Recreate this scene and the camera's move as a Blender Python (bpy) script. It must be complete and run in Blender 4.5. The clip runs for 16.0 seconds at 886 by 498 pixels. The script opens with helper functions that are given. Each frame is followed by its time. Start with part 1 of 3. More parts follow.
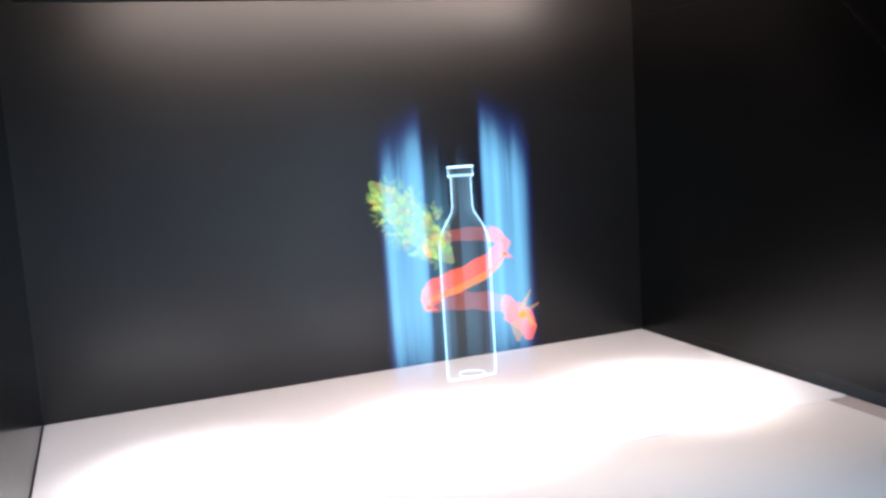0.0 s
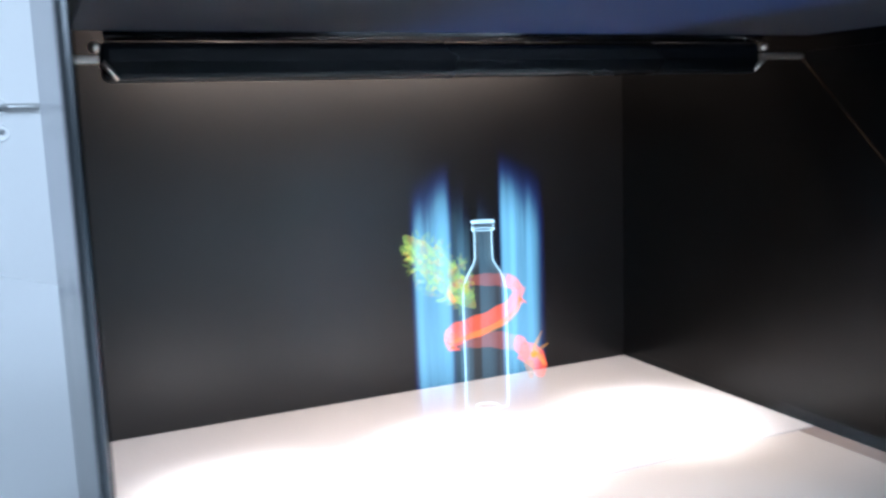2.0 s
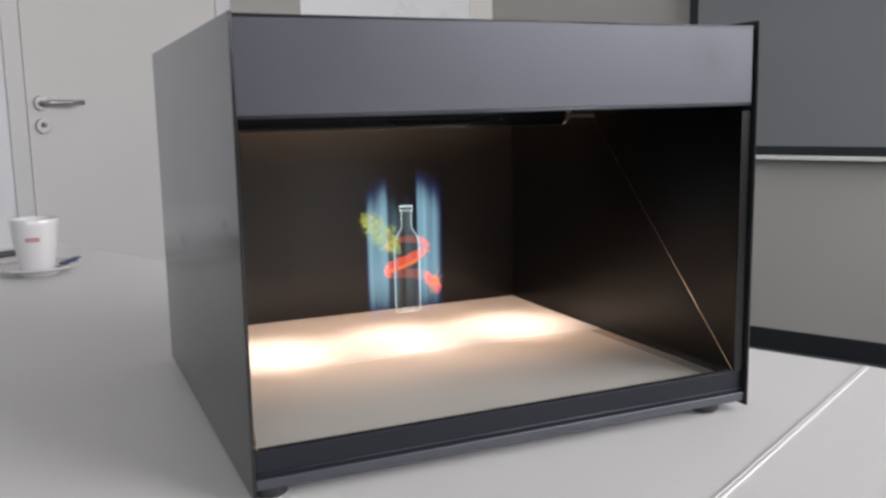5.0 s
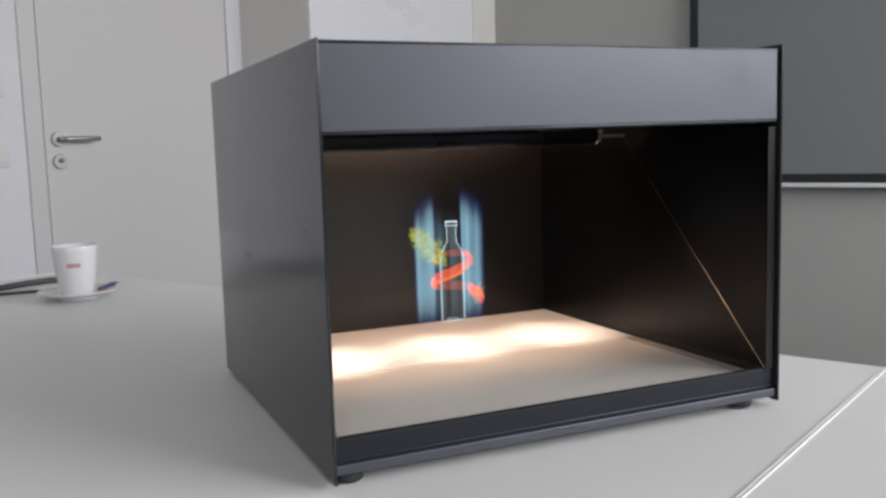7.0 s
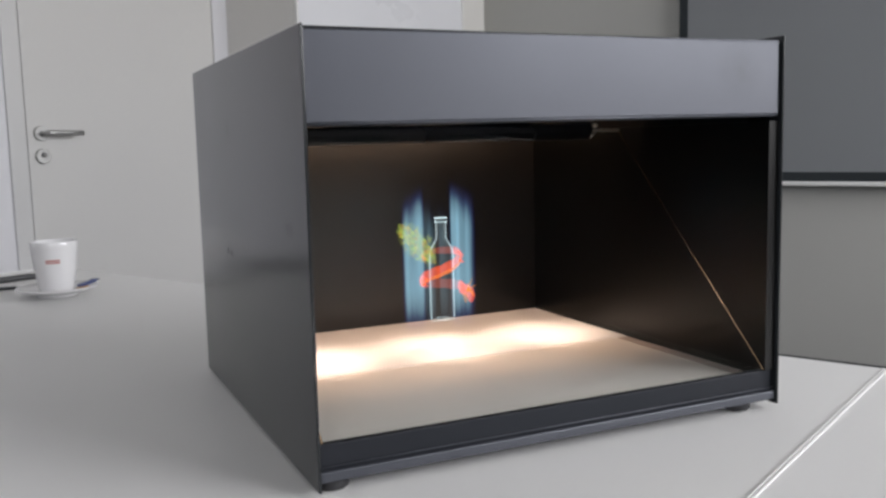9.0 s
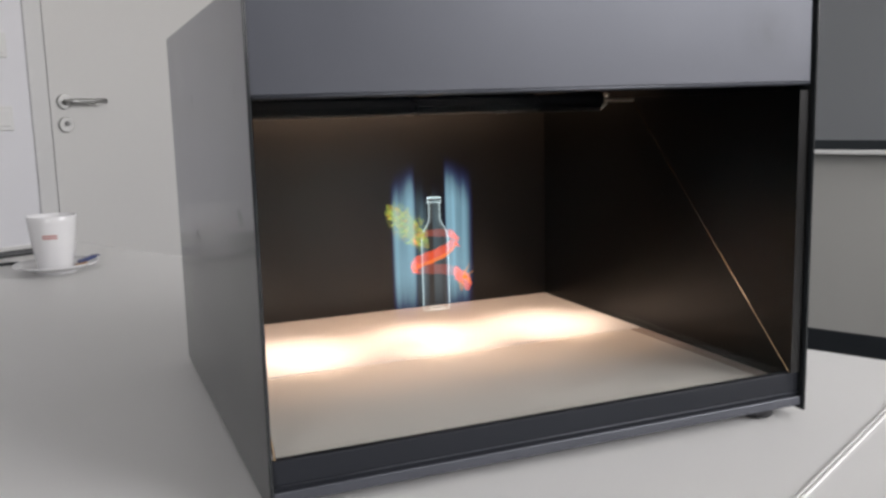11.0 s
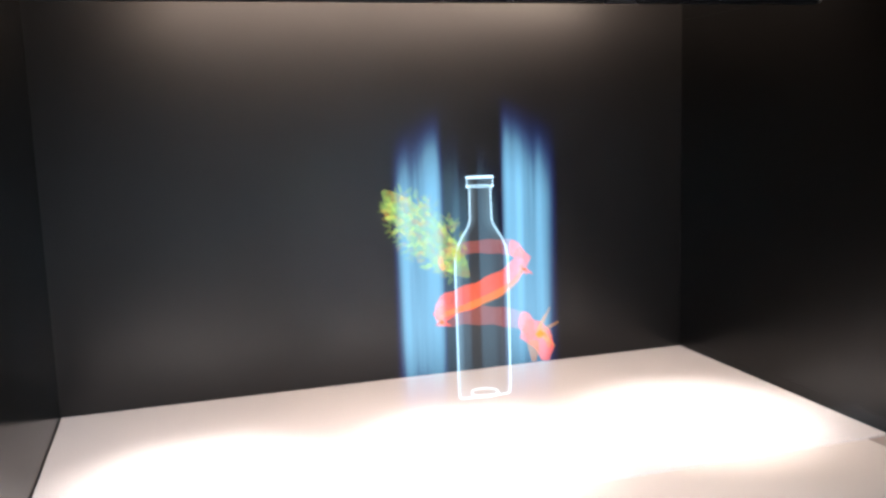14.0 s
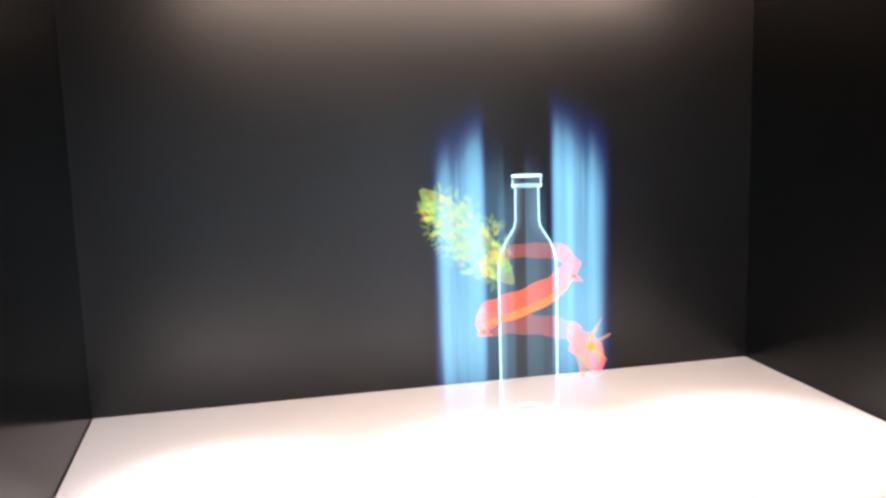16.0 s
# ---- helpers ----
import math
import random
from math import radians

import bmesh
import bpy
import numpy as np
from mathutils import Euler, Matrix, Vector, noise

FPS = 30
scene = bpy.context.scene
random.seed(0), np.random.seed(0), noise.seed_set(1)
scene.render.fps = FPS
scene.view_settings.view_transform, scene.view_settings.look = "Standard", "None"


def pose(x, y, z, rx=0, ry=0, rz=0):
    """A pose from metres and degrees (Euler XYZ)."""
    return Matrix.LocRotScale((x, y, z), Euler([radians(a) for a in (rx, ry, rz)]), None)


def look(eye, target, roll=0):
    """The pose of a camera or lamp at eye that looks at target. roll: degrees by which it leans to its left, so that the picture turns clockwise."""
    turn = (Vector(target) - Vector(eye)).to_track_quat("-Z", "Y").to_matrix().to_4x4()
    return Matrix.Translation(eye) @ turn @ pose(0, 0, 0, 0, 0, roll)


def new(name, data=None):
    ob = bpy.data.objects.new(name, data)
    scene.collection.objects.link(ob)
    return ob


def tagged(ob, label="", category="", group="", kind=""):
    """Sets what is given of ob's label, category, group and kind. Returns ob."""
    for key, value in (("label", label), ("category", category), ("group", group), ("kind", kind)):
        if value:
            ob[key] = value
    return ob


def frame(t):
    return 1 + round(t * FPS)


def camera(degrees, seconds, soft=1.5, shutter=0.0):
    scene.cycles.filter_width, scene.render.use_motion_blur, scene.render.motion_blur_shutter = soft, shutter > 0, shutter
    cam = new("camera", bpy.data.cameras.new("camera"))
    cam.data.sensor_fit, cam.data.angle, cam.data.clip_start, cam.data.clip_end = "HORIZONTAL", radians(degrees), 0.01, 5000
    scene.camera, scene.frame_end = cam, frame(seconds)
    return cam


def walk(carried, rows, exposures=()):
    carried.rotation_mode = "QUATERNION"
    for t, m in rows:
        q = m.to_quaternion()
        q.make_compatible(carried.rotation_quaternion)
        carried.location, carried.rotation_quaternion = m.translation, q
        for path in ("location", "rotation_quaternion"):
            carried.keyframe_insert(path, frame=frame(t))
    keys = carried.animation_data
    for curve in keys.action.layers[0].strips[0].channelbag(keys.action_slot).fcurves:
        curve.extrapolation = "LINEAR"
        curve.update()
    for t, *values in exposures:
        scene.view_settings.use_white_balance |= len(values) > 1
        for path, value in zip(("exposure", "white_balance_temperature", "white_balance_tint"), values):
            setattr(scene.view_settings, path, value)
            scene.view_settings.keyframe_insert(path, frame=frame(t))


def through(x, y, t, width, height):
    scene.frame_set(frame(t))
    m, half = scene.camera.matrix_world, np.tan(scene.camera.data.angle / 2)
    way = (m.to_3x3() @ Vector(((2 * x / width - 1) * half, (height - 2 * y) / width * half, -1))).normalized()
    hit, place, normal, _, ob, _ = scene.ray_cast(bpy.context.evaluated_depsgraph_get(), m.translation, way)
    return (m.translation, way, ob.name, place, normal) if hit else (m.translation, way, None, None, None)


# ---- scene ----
cam = camera(52.8, 16.0, soft=2.7, shutter=0.4)
PATH = [
    (0, (0.042, -0.142, 0.167), (0.748, 1.71, -0.099), -3.6),
    (0.5, (0.039, -0.142, 0.166), (0.736, 1.714, -0.098), -3.8),
    (1, (0.036, -0.142, 0.167), (0.721, 1.719, -0.098), -3.6),
    (1.5, (0.034, -0.145, 0.171), (0.733, 1.712, -0.083), -3.3),
    (2, (-0.005, -0.165, 0.200), (0.808, 1.640, -0.086), -2.1),
    (2.5, (-0.048, -0.225, 0.221), (0.895, 1.499, -0.153), -1.0),
    (3, (-0.074, -0.304, 0.245), (0.797, 1.449, -0.166), -1.1),
    (3.5, (-0.075, -0.375, 0.236), (0.727, 1.400, -0.215), 0.1),
    (4, (-0.068, -0.435, 0.238), (0.738, 1.349, -0.167), -0.3),
    (6.5, (-0.159, -0.544, 0.222), (0.629, 1.279, -0.015), -1.7),
    (7, (-0.16, -0.544, 0.221), (0.65, 1.27, -0.007), -1.7),
    (7.5, (-0.164, -0.532, 0.219), (0.644, 1.282, -0.011), -1.2),
    (8, (-0.163, -0.53, 0.223), (0.656, 1.281, 0.001), -1.2),
    (8.5, (-0.155, -0.529, 0.222), (0.686, 1.271, -0.004), -1.3),
    (9, (-0.151, -0.52, 0.218), (0.684, 1.282, -0.017), -1.4),
    (9.5, (-0.146, -0.51, 0.218), (0.688, 1.293, -0.015), -1.1),
    (12, (-0.029, -0.352, 0.224), (0.667, 1.491, -0.119), -1.5),
    (12.5, (-0.003, -0.264, 0.203), (0.696, 1.581, -0.124), -0.9),
    (13, (0.019, -0.219, 0.187), (0.731, 1.624, -0.123), -1.5),
    (13.5, (0.033, -0.175, 0.183), (0.666, 1.697, -0.126), -1.6),
    (14, (0.068, -0.133, 0.175), (0.635, 1.763, -0.114), -1.9),
    (14.5, (0.072, -0.108, 0.182), (0.567, 1.811, -0.09), -1.4),
    (15, (0.081, -0.115, 0.177), (0.533, 1.811, -0.114), -1.5),
    (15.5, (0.088, -0.112, 0.178), (0.504, 1.821, -0.125), -1.5),
    (16, (0.083, -0.108, 0.175), (0.517, 1.821, -0.126), -1.6),
]
EXPOSURES = [
    (0, 0.80, 4850, 6), (1.8, 0.79, 4850, 5), (2.2, 0.78, 4800, 2), (2.5, 0.67, 4950, 3), (3.0, 0.50, 6500, 14), (4.0, 0.18, 6650, 14), (6.5, 0.0, 6500, 12),
    (9.7, 0.0, 6500, 12), (12.0, 0.16, 6800, 13), (12.6, 0.29, 6700, 13), (13.0, 0.42, 5900, 10), (13.5, 0.62, 5350, 7), (14.0, 0.66, 5300, 7), (14.5, 0.87, 5300, 8), (16, 0.95, 5300, 8),
]
walk(cam, [(t, look(eye, target, roll)) for t, eye, target, roll in PATH], EXPOSURES)

# the room and its tables stand turned against the display case
ROOM = pose(0, 0, 0, 0, 0, 27.2)
FLOOR_Z, CEIL_Z = -0.765, 1.84
X0, X1, Y0, Y1 = -3.0, 3.33, -3.1, 2.60
K = 0.762  # size of the case and the things beside it against their drawn size
SMALL = Matrix.Scale(K, 4)

# ---- world and light ----
world = bpy.data.worlds.new("world")
scene.world = world
world.use_nodes = True
wn = world.node_tree.nodes
sky = wn.new("ShaderNodeTexSky")
sky.sky_type, sky.sun_disc = "NISHITA", False
sky.sun_elevation, sky.sun_rotation = radians(35), radians(120)
world.node_tree.links.new(sky.outputs[0], wn["Background"].inputs[0])
wn["Background"].inputs[1].default_value = 0.12


def lamp(name, kind, energy, color, m, **extra):
    data = bpy.data.lights.new(name, kind)
    data.energy, data.color = energy, color
    for key, value in extra.items():
        if key == "size":
            data.shape, data.size, data.size_y = "RECTANGLE", value[0], value[1]
        elif key == "cone":
            data.spot_size, data.spot_blend = radians(value[0]), value[1]
        elif key == "radius":
            data.shadow_soft_size = value
    ob = new(name, data)
    ob.matrix_world = m
    return ob


WINDOWS = [(0.05, 1.45), (1.7, 3.1)]
SILL_Z, HEAD_Z = 0.50, 1.76
for a, b in WINDOWS:
    lamp("window_daylight", "AREA", 57, (0.98, 0.98, 1.0), ROOM @ pose((a + b) / 2, Y0 + 0.02, (SILL_Z + HEAD_Z) / 2, 90, 0, 0),
         size=(b - a, HEAD_Z - SILL_Z))
# unseen window, added to brighten the left of the table
ADDED_WINDOW = (-2.7, -1.4)
lamp("window_daylight", "AREA", 42, (0.98, 0.98, 1.0), ROOM @ pose(X0 + 0.02, sum(ADDED_WINDOW) / 2, (SILL_Z + HEAD_Z) / 2, 90, 0, -90),
     size=(ADDED_WINDOW[1] - ADDED_WINDOW[0], HEAD_Z - SILL_Z))
LAMP_X = (0.095, 0.25, 0.398)
LAMP_Y, LAMP_Z = 0.292, 0.346
for x in LAMP_X:
    lamp("halogen_beam", "SPOT", 4.6, (1.0, 0.76, 0.60), look((K * x, K * LAMP_Y, K * LAMP_Z), (K * x, K * 0.304, K * 0.036)), cone=(37, 1.0), radius=0.014)
    lamp("halogen_skirt", "SPOT", 0.85, (1.0, 0.66, 0.45), look((K * x, K * LAMP_Y + 0.004, K * LAMP_Z), (K * x, K * 0.296, K * 0.036)), cone=(100, 1.0), radius=0.012)
# added area lamp, stands in for the glow the row of lamps sheds backwards
lamp("back_glow_fill", "AREA", 0.36, (1.0, 0.64, 0.42), look((K * 0.285, K * LAMP_Y + 0.006, K * LAMP_Z - 0.004), (K * 0.285, K * 0.465, K * 0.25)), size=(K * 0.42, K * 0.03))


# ---- materials ----
def material(name):
    m = bpy.data.materials.new(name)
    m.use_nodes = True
    return m, m.node_tree.nodes, m.node_tree.links, m.node_tree.nodes["Principled BSDF"]


def surface(name, color, rough=0.5, metal=0.0, spec=0.5, vary=0.08, scale=6.0, grain=300.0, bump=0.02, rvary=0.08, stretch=(1, 1, 1), coat=0.0):
    """Colour that varies at two scales, uneven gloss and fine relief."""
    m, n, l, p = material(name)
    tc, mp = n.new("ShaderNodeTexCoord"), n.new("ShaderNodeMapping")
    mp.inputs["Scale"].default_value = stretch
    l.new(tc.outputs["Object"], mp.inputs[0])
    big, fine = n.new("ShaderNodeTexNoise"), n.new("ShaderNodeTexNoise")
    big.inputs["Scale"].default_value, fine.inputs["Scale"].default_value = scale, grain
    big.inputs["Detail"].default_value = 5
    fine.inputs["Detail"].default_value = 2
    for t in (big, fine):
        l.new(mp.outputs[0], t.inputs["Vector"])
    add = n.new("ShaderNodeMath")
    add.operation = "MULTIPLY_ADD"
    l.new(fine.outputs["Fac"], add.inputs[0])
    add.inputs[1].default_value = 0.35
    l.new(big.outputs["Fac"], add.inputs[2])
    ramp = n.new("ShaderNodeMapRange")
    ramp.inputs["From Min"].default_value, ramp.inputs["From Max"].default_value = 0.35, 1.0
    ramp.inputs["To Min"].default_value, ramp.inputs["To Max"].default_value = 1 - vary, 1 + vary
    l.new(add.outputs[0], ramp.inputs[0])
    mul = n.new("ShaderNodeVectorMath")
    mul.operation = "SCALE"
    mul.inputs[0].default_value = color
    l.new(ramp.outputs[0], mul.inputs["Scale"])
    l.new(mul.outputs[0], p.inputs["Base Color"])
    rr = n.new("ShaderNodeMapRange")
    rr.inputs["From Min"].default_value, rr.inputs["From Max"].default_value = 0.3, 0.7
    rr.inputs["To Min"].default_value, rr.inputs["To Max"].default_value = max(0.0, rough - rvary), min(1.0, rough + rvary)
    l.new(big.outputs["Fac"], rr.inputs[0])
    l.new(rr.outputs[0], p.inputs["Roughness"])
    p.inputs["Metallic"].default_value, p.inputs["Specular IOR Level"].default_value = metal, spec
    p.inputs["Coat Weight"].default_value = coat
    if bump:
        b = n.new("ShaderNodeBump")
        b.inputs["Strength"].default_value, b.inputs["Distance"].default_value = bump, 0.001
        l.new(fine.outputs["Fac"], b.inputs["Height"])
        l.new(b.outputs[0], p.inputs["Normal"])
    return m


def glow(name, color, strength, through=1.0):
    """Light laid over what lies behind it, of which the share through is still seen."""
    m, n, l, p = material(name)
    n.remove(p)
    e, t, s = n.new("ShaderNodeEmission"), n.new("ShaderNodeBsdfTransparent"), n.new("ShaderNodeAddShader")
    e.inputs[0].default_value, e.inputs[1].default_value = (*color, 1), strength
    t.inputs[0].default_value = (through, through, through, 1)
    l.new(e.outputs[0], s.inputs[0])
    l.new(t.outputs[0], s.inputs[1])
    l.new(s.outputs[0], n["Material Output"].inputs[0])
    return m


M_WALL = surface("painted_plaster", (0.74, 0.73, 0.70), 0.75, vary=0.04, scale=2, grain=180, bump=0.08)
M_WALL_GREY = surface("grey_wall_paint", (0.43, 0.43, 0.405), 0.75, vary=0.04, scale=2, grain=180, bump=0.08)
# unseen walls, made dark only to dim reflections in the case
M_WALL_DARK = surface("unseen_dark_wall", (0.13, 0.13, 0.135), 0.75, vary=0.04, scale=2, grain=180, bump=0.08)
M_WALL_WHITE = surface("white_wall_paint", (0.78, 0.78, 0.81), 0.7, vary=0.03, scale=2, grain=180, bump=0.06)
M_CEIL = surface("white_ceiling_paint", (0.8, 0.8, 0.78), 0.8, vary=0.03, scale=2, grain=120)
M_CARPET = surface("dark_carpet", (0.05, 0.055, 0.06), 0.95, vary=0.3, scale=9, grain=420, bump=0.4)
M_SKIRT = surface("black_skirting_vinyl", (0.018, 0.022, 0.026), 0.45, vary=0.15)
M_TABLE = surface("light_grey_laminate", (0.78, 0.78, 0.77), 0.42, vary=0.03, scale=3, grain=700, bump=0.015, rvary=0.05)
M_TRIM = surface("pale_edge_trim", (0.78, 0.78, 0.76), 0.4, vary=0.03)
M_GAP = surface("table_edge_underside", (0.12, 0.12, 0.12), 0.6)
M_LEG = surface("aluminium_grey_paint", (0.45, 0.45, 0.46), 0.35, metal=0.6)
M_DOOR = surface("door_white_paint", (0.66, 0.655, 0.64), 0.5, vary=0.025, scale=1.5, grain=90, bump=0.03)
M_FRAME = surface("frame_white_paint", (0.66, 0.66, 0.655), 0.45, vary=0.03)
M_STEEL = surface("brushed_steel", (0.5, 0.5, 0.49), 0.4, metal=0.9, vary=0.08, stretch=(1, 1, 8))
M_HOLE = surface("dark_keyhole", (0.26, 0.26, 0.255), 0.5)
M_SWITCH = surface("switch_white_plastic", (0.74, 0.74, 0.73), 0.35, vary=0.02)
M_BOARD = surface("whiteboard_enamel", (0.82, 0.83, 0.86), 0.3, vary=0.02, scale=2)
M_SCREEN = surface("projection_cloth", (0.21, 0.22, 0.232), 0.85, vary=0.03, scale=3, grain=800)
M_BORDER = surface("screen_black_border", (0.016, 0.022, 0.026), 0.8, vary=0.15)
M_CASE = surface("charcoal_powder_coat", (0.019, 0.0215, 0.0235), 0.18, metal=0.10, spec=0.36, vary=0.05, scale=5, grain=1500, bump=0.012, rvary=0.02)
M_FASCIA = surface("grey_powder_coat", (0.072, 0.077, 0.092), 0.40, metal=0.4, vary=0.08, scale=9, grain=1600, bump=0.05, rvary=0.04)
n, l = M_FASCIA.node_tree.nodes, M_FASCIA.node_tree.links
tc, blot, mp, mixer = (n.new("ShaderNode" + k) for k in ("TexCoord", "TexNoise", "Mapping", "Mix"))
mp.inputs["Location"].default_value, mp.inputs["Scale"].default_value = (-13.4, 0, -10.6), (30, 1, 30.5)
ball = n.new("ShaderNodeTexGradient")
ball.gradient_type = "SPHERICAL"
l.new(tc.outputs["Object"], mp.inputs[0])
l.new(mp.outputs[0], ball.inputs[0])
blot.inputs["Scale"].default_value, blot.inputs["Detail"].default_value = 70, 4
l.new(tc.outputs["Object"], blot.inputs["Vector"])
both = n.new("ShaderNodeMath")
both.operation = "MULTIPLY"
l.new(ball.outputs["Fac"], both.inputs[0])
l.new(blot.outputs["Fac"], both.inputs[1])
mixer.data_type = "RGBA"
base = n["Principled BSDF"].inputs["Base Color"]
l.new(base.links[0].from_socket, mixer.inputs[6])
mixer.inputs[7].default_value = (0.03, 0.032, 0.036, 1)
half_ = n.new("ShaderNodeMath")
half_.operation = "MULTIPLY"
half_.inputs[1].default_value = 0.55
l.new(both.outputs[0], half_.inputs[0])
l.new(half_.outputs[0], mixer.inputs[0])
l.new(mixer.outputs[2], base)
M_LIP = surface("graphite_lip", (0.017, 0.019, 0.024), 0.5, metal=0.0, spec=0.18, vary=0.1, grain=1500)
M_SATIN = surface("black_satin_lining", (0.0006, 0.0006, 0.0005), 0.34, spec=0.27, vary=0.2, scale=5, grain=900, bump=0.01, rvary=0.03)
M_GLOSS = surface("black_gloss_lining", (0.0006, 0.0007, 0.0006), 0.16, spec=0.05, vary=0.2, scale=5, grain=900, bump=0.004, rvary=0.02)
M_BACK = surface("dark_back_panel", (0.0022, 0.0018, 0.0014), 0.37, spec=0.61, vary=0.12, scale=4, grain=900, bump=0.02, rvary=0.06)
M_BLACK = surface("gloss_black_metal", (0.006, 0.0066, 0.008), 0.34, spec=0.28, vary=0.2)
M_RAIL = surface("polished_black_rail", (0.006, 0.0065, 0.008), 0.13, spec=0.6, vary=0.2)
M_WHITE = surface("white_floor_board", (0.76, 0.745, 0.74), 0.6, vary=0.02, scale=12, grain=600, bump=0.02)
M_CREAM = surface("cream_floor_board", (0.75, 0.70, 0.645), 0.6, vary=0.025, scale=12, grain=600, bump=0.02)
# darker grey-beige puts the strip's shade into its colour
M_STRIP = surface("grey_beige_shade_strip", (0.40, 0.335, 0.30), 0.8, vary=0.04, scale=14, grain=600)
M_RUBBER = surface("black_rubber", (0.02, 0.02, 0.022), 0.7)
# clip metal tinted peach in place of halogen light
M_CLIP = surface("lamp_tinted_clip_metal", (0.90, 0.78, 0.66), 0.32, metal=0.9)
# warm metal tone imitates lamp light in the glass edge
M_EDGE = surface("lamp_toned_glass_edge", (0.66, 0.48, 0.31), 0.26, metal=1.0, vary=0.15)
M_CHINA = surface("white_glazed_china", (0.80, 0.80, 0.81), 0.18, vary=0.015, scale=12, coat=0.3)
M_RED_PRINT = surface("red_print", (0.48, 0.14, 0.12), 0.4)
M_WRAP = surface("blue_wrapper", (0.03, 0.05, 0.16), 0.35)
M_BISCUIT = surface("biscuit_brown", (0.36, 0.22, 0.13), 0.7, vary=0.25, scale=60)
M_CABLE = surface("black_cable_rubber", (0.045, 0.047, 0.05), 0.5)
M_REFLECTOR = surface("lamp_reflector", (0.8, 0.76, 0.68), 0.15, metal=1.0)

m, n, l, p = material("clear_pane")
n.remove(p)
gl, tr, mx = (n.new("ShaderNode" + k) for k in ("BsdfGlossy", "BsdfTransparent", "MixShader"))
gl.inputs["Roughness"].default_value, mx.inputs[0].default_value = 0.0, 0.008
tr.inputs[0].default_value = (0.95, 0.96, 0.955, 1)
l.new(tr.outputs[0], mx.inputs[1])
l.new(gl.outputs[0], mx.inputs[2])
l.new(mx.outputs[0], n["Material Output"].inputs[0])
M_PANE = m

m, n, l, p = material("dim_lit_display")
p.inputs["Base Color"].default_value, p.inputs["Roughness"].default_value = (0.028, 0.027, 0.028, 1), 0.35
p.inputs["Emission Color"].default_value = (0.16, 0.34, 1.0, 1)
M_DISPLAY = m

m, n, l, p = material("blue_light_curtain")
n.remove(p)
tc, sep = n.new("ShaderNodeTexCoord"), n.new("ShaderNodeSeparateXYZ")
l.new(tc.outputs["Generated"], sep.inputs[0])


def chain(op, a, b):
    q = n.new("ShaderNodeMath")
    q.operation = op
    for k, v in enumerate((a, b)):
        if isinstance(v, (int, float)):
            q.inputs[k].default_value = v
        else:
            l.new(v, q.inputs[k])
    return q.outputs[0]


def smooth(v, a, b):
    q = n.new("ShaderNodeMapRange")
    q.interpolation_type = "SMOOTHSTEP"
    q.inputs["From Min"].default_value, q.inputs["From Max"].default_value = a, b
    l.new(v, q.inputs[0])
    return q.outputs[0]


across = chain("MULTIPLY", smooth(sep.outputs[0], 0.0, 0.16), smooth(sep.outputs[0], 1.0, 0.66))
slope = chain("ADD", sep.outputs[2], chain("MULTIPLY", sep.outputs[0], 0.09))
upward = chain("MULTIPLY", smooth(sep.outputs[2], 0.05, 0.40), smooth(slope, 1.0, 0.74))
mp = n.new("ShaderNodeMapping")
mp.inputs["Scale"].default_value = (130, 130, 4)
l.new(tc.outputs["Object"], mp.inputs[0])
streak = n.new("ShaderNodeTexNoise")
streak.inputs["Scale"].default_value = 1.0
l.new(mp.outputs[0], streak.inputs["Vector"])
power = chain("MULTIPLY", chain("MULTIPLY", across, upward), smooth(streak.outputs["Fac"], -0.15, 0.6))
tint = n.new("ShaderNodeMix")
tint.data_type = "RGBA"
tint.inputs[6].default_value, tint.inputs[7].default_value = (0.03, 0.05, 0.26, 1), (0.19, 0.36, 0.46, 1)
l.new(smooth(power, 0.05, 0.55), tint.inputs[0])
e, t, s = n.new("ShaderNodeEmission"), n.new("ShaderNodeBsdfTransparent"), n.new("ShaderNodeAddShader")
l.new(tint.outputs[2], e.inputs[0])
level = chain("MULTIPLY", power, 1.2)
level.node.name = "level"
l.new(level, e.inputs[1])
l.new(e.outputs[0], s.inputs[0])
l.new(t.outputs[0], s.inputs[1])
l.new(s.outputs[0], n["Material Output"].inputs[0])
M_CURTAIN = m
M_CURTAIN_DIM = m.copy()
M_CURTAIN_DIM.node_tree.nodes["level"].inputs[1].default_value = 0.20

# the display glows blue round its middle and is nearly black elsewhere
n, l = M_DISPLAY.node_tree.nodes, M_DISPLAY.node_tree.links
tc, sep = n.new("ShaderNodeTexCoord"), n.new("ShaderNodeSeparateXYZ")
l.new(tc.outputs["Generated"], sep.inputs[0])
lit = chain("MULTIPLY", smooth(sep.outputs[0], 0.28, 0.42), smooth(sep.outputs[0], 0.76, 0.62))
l.new(chain("ADD", chain("MULTIPLY", lit, 0.028), 0.003), n["Principled BSDF"].inputs["Emission Strength"])

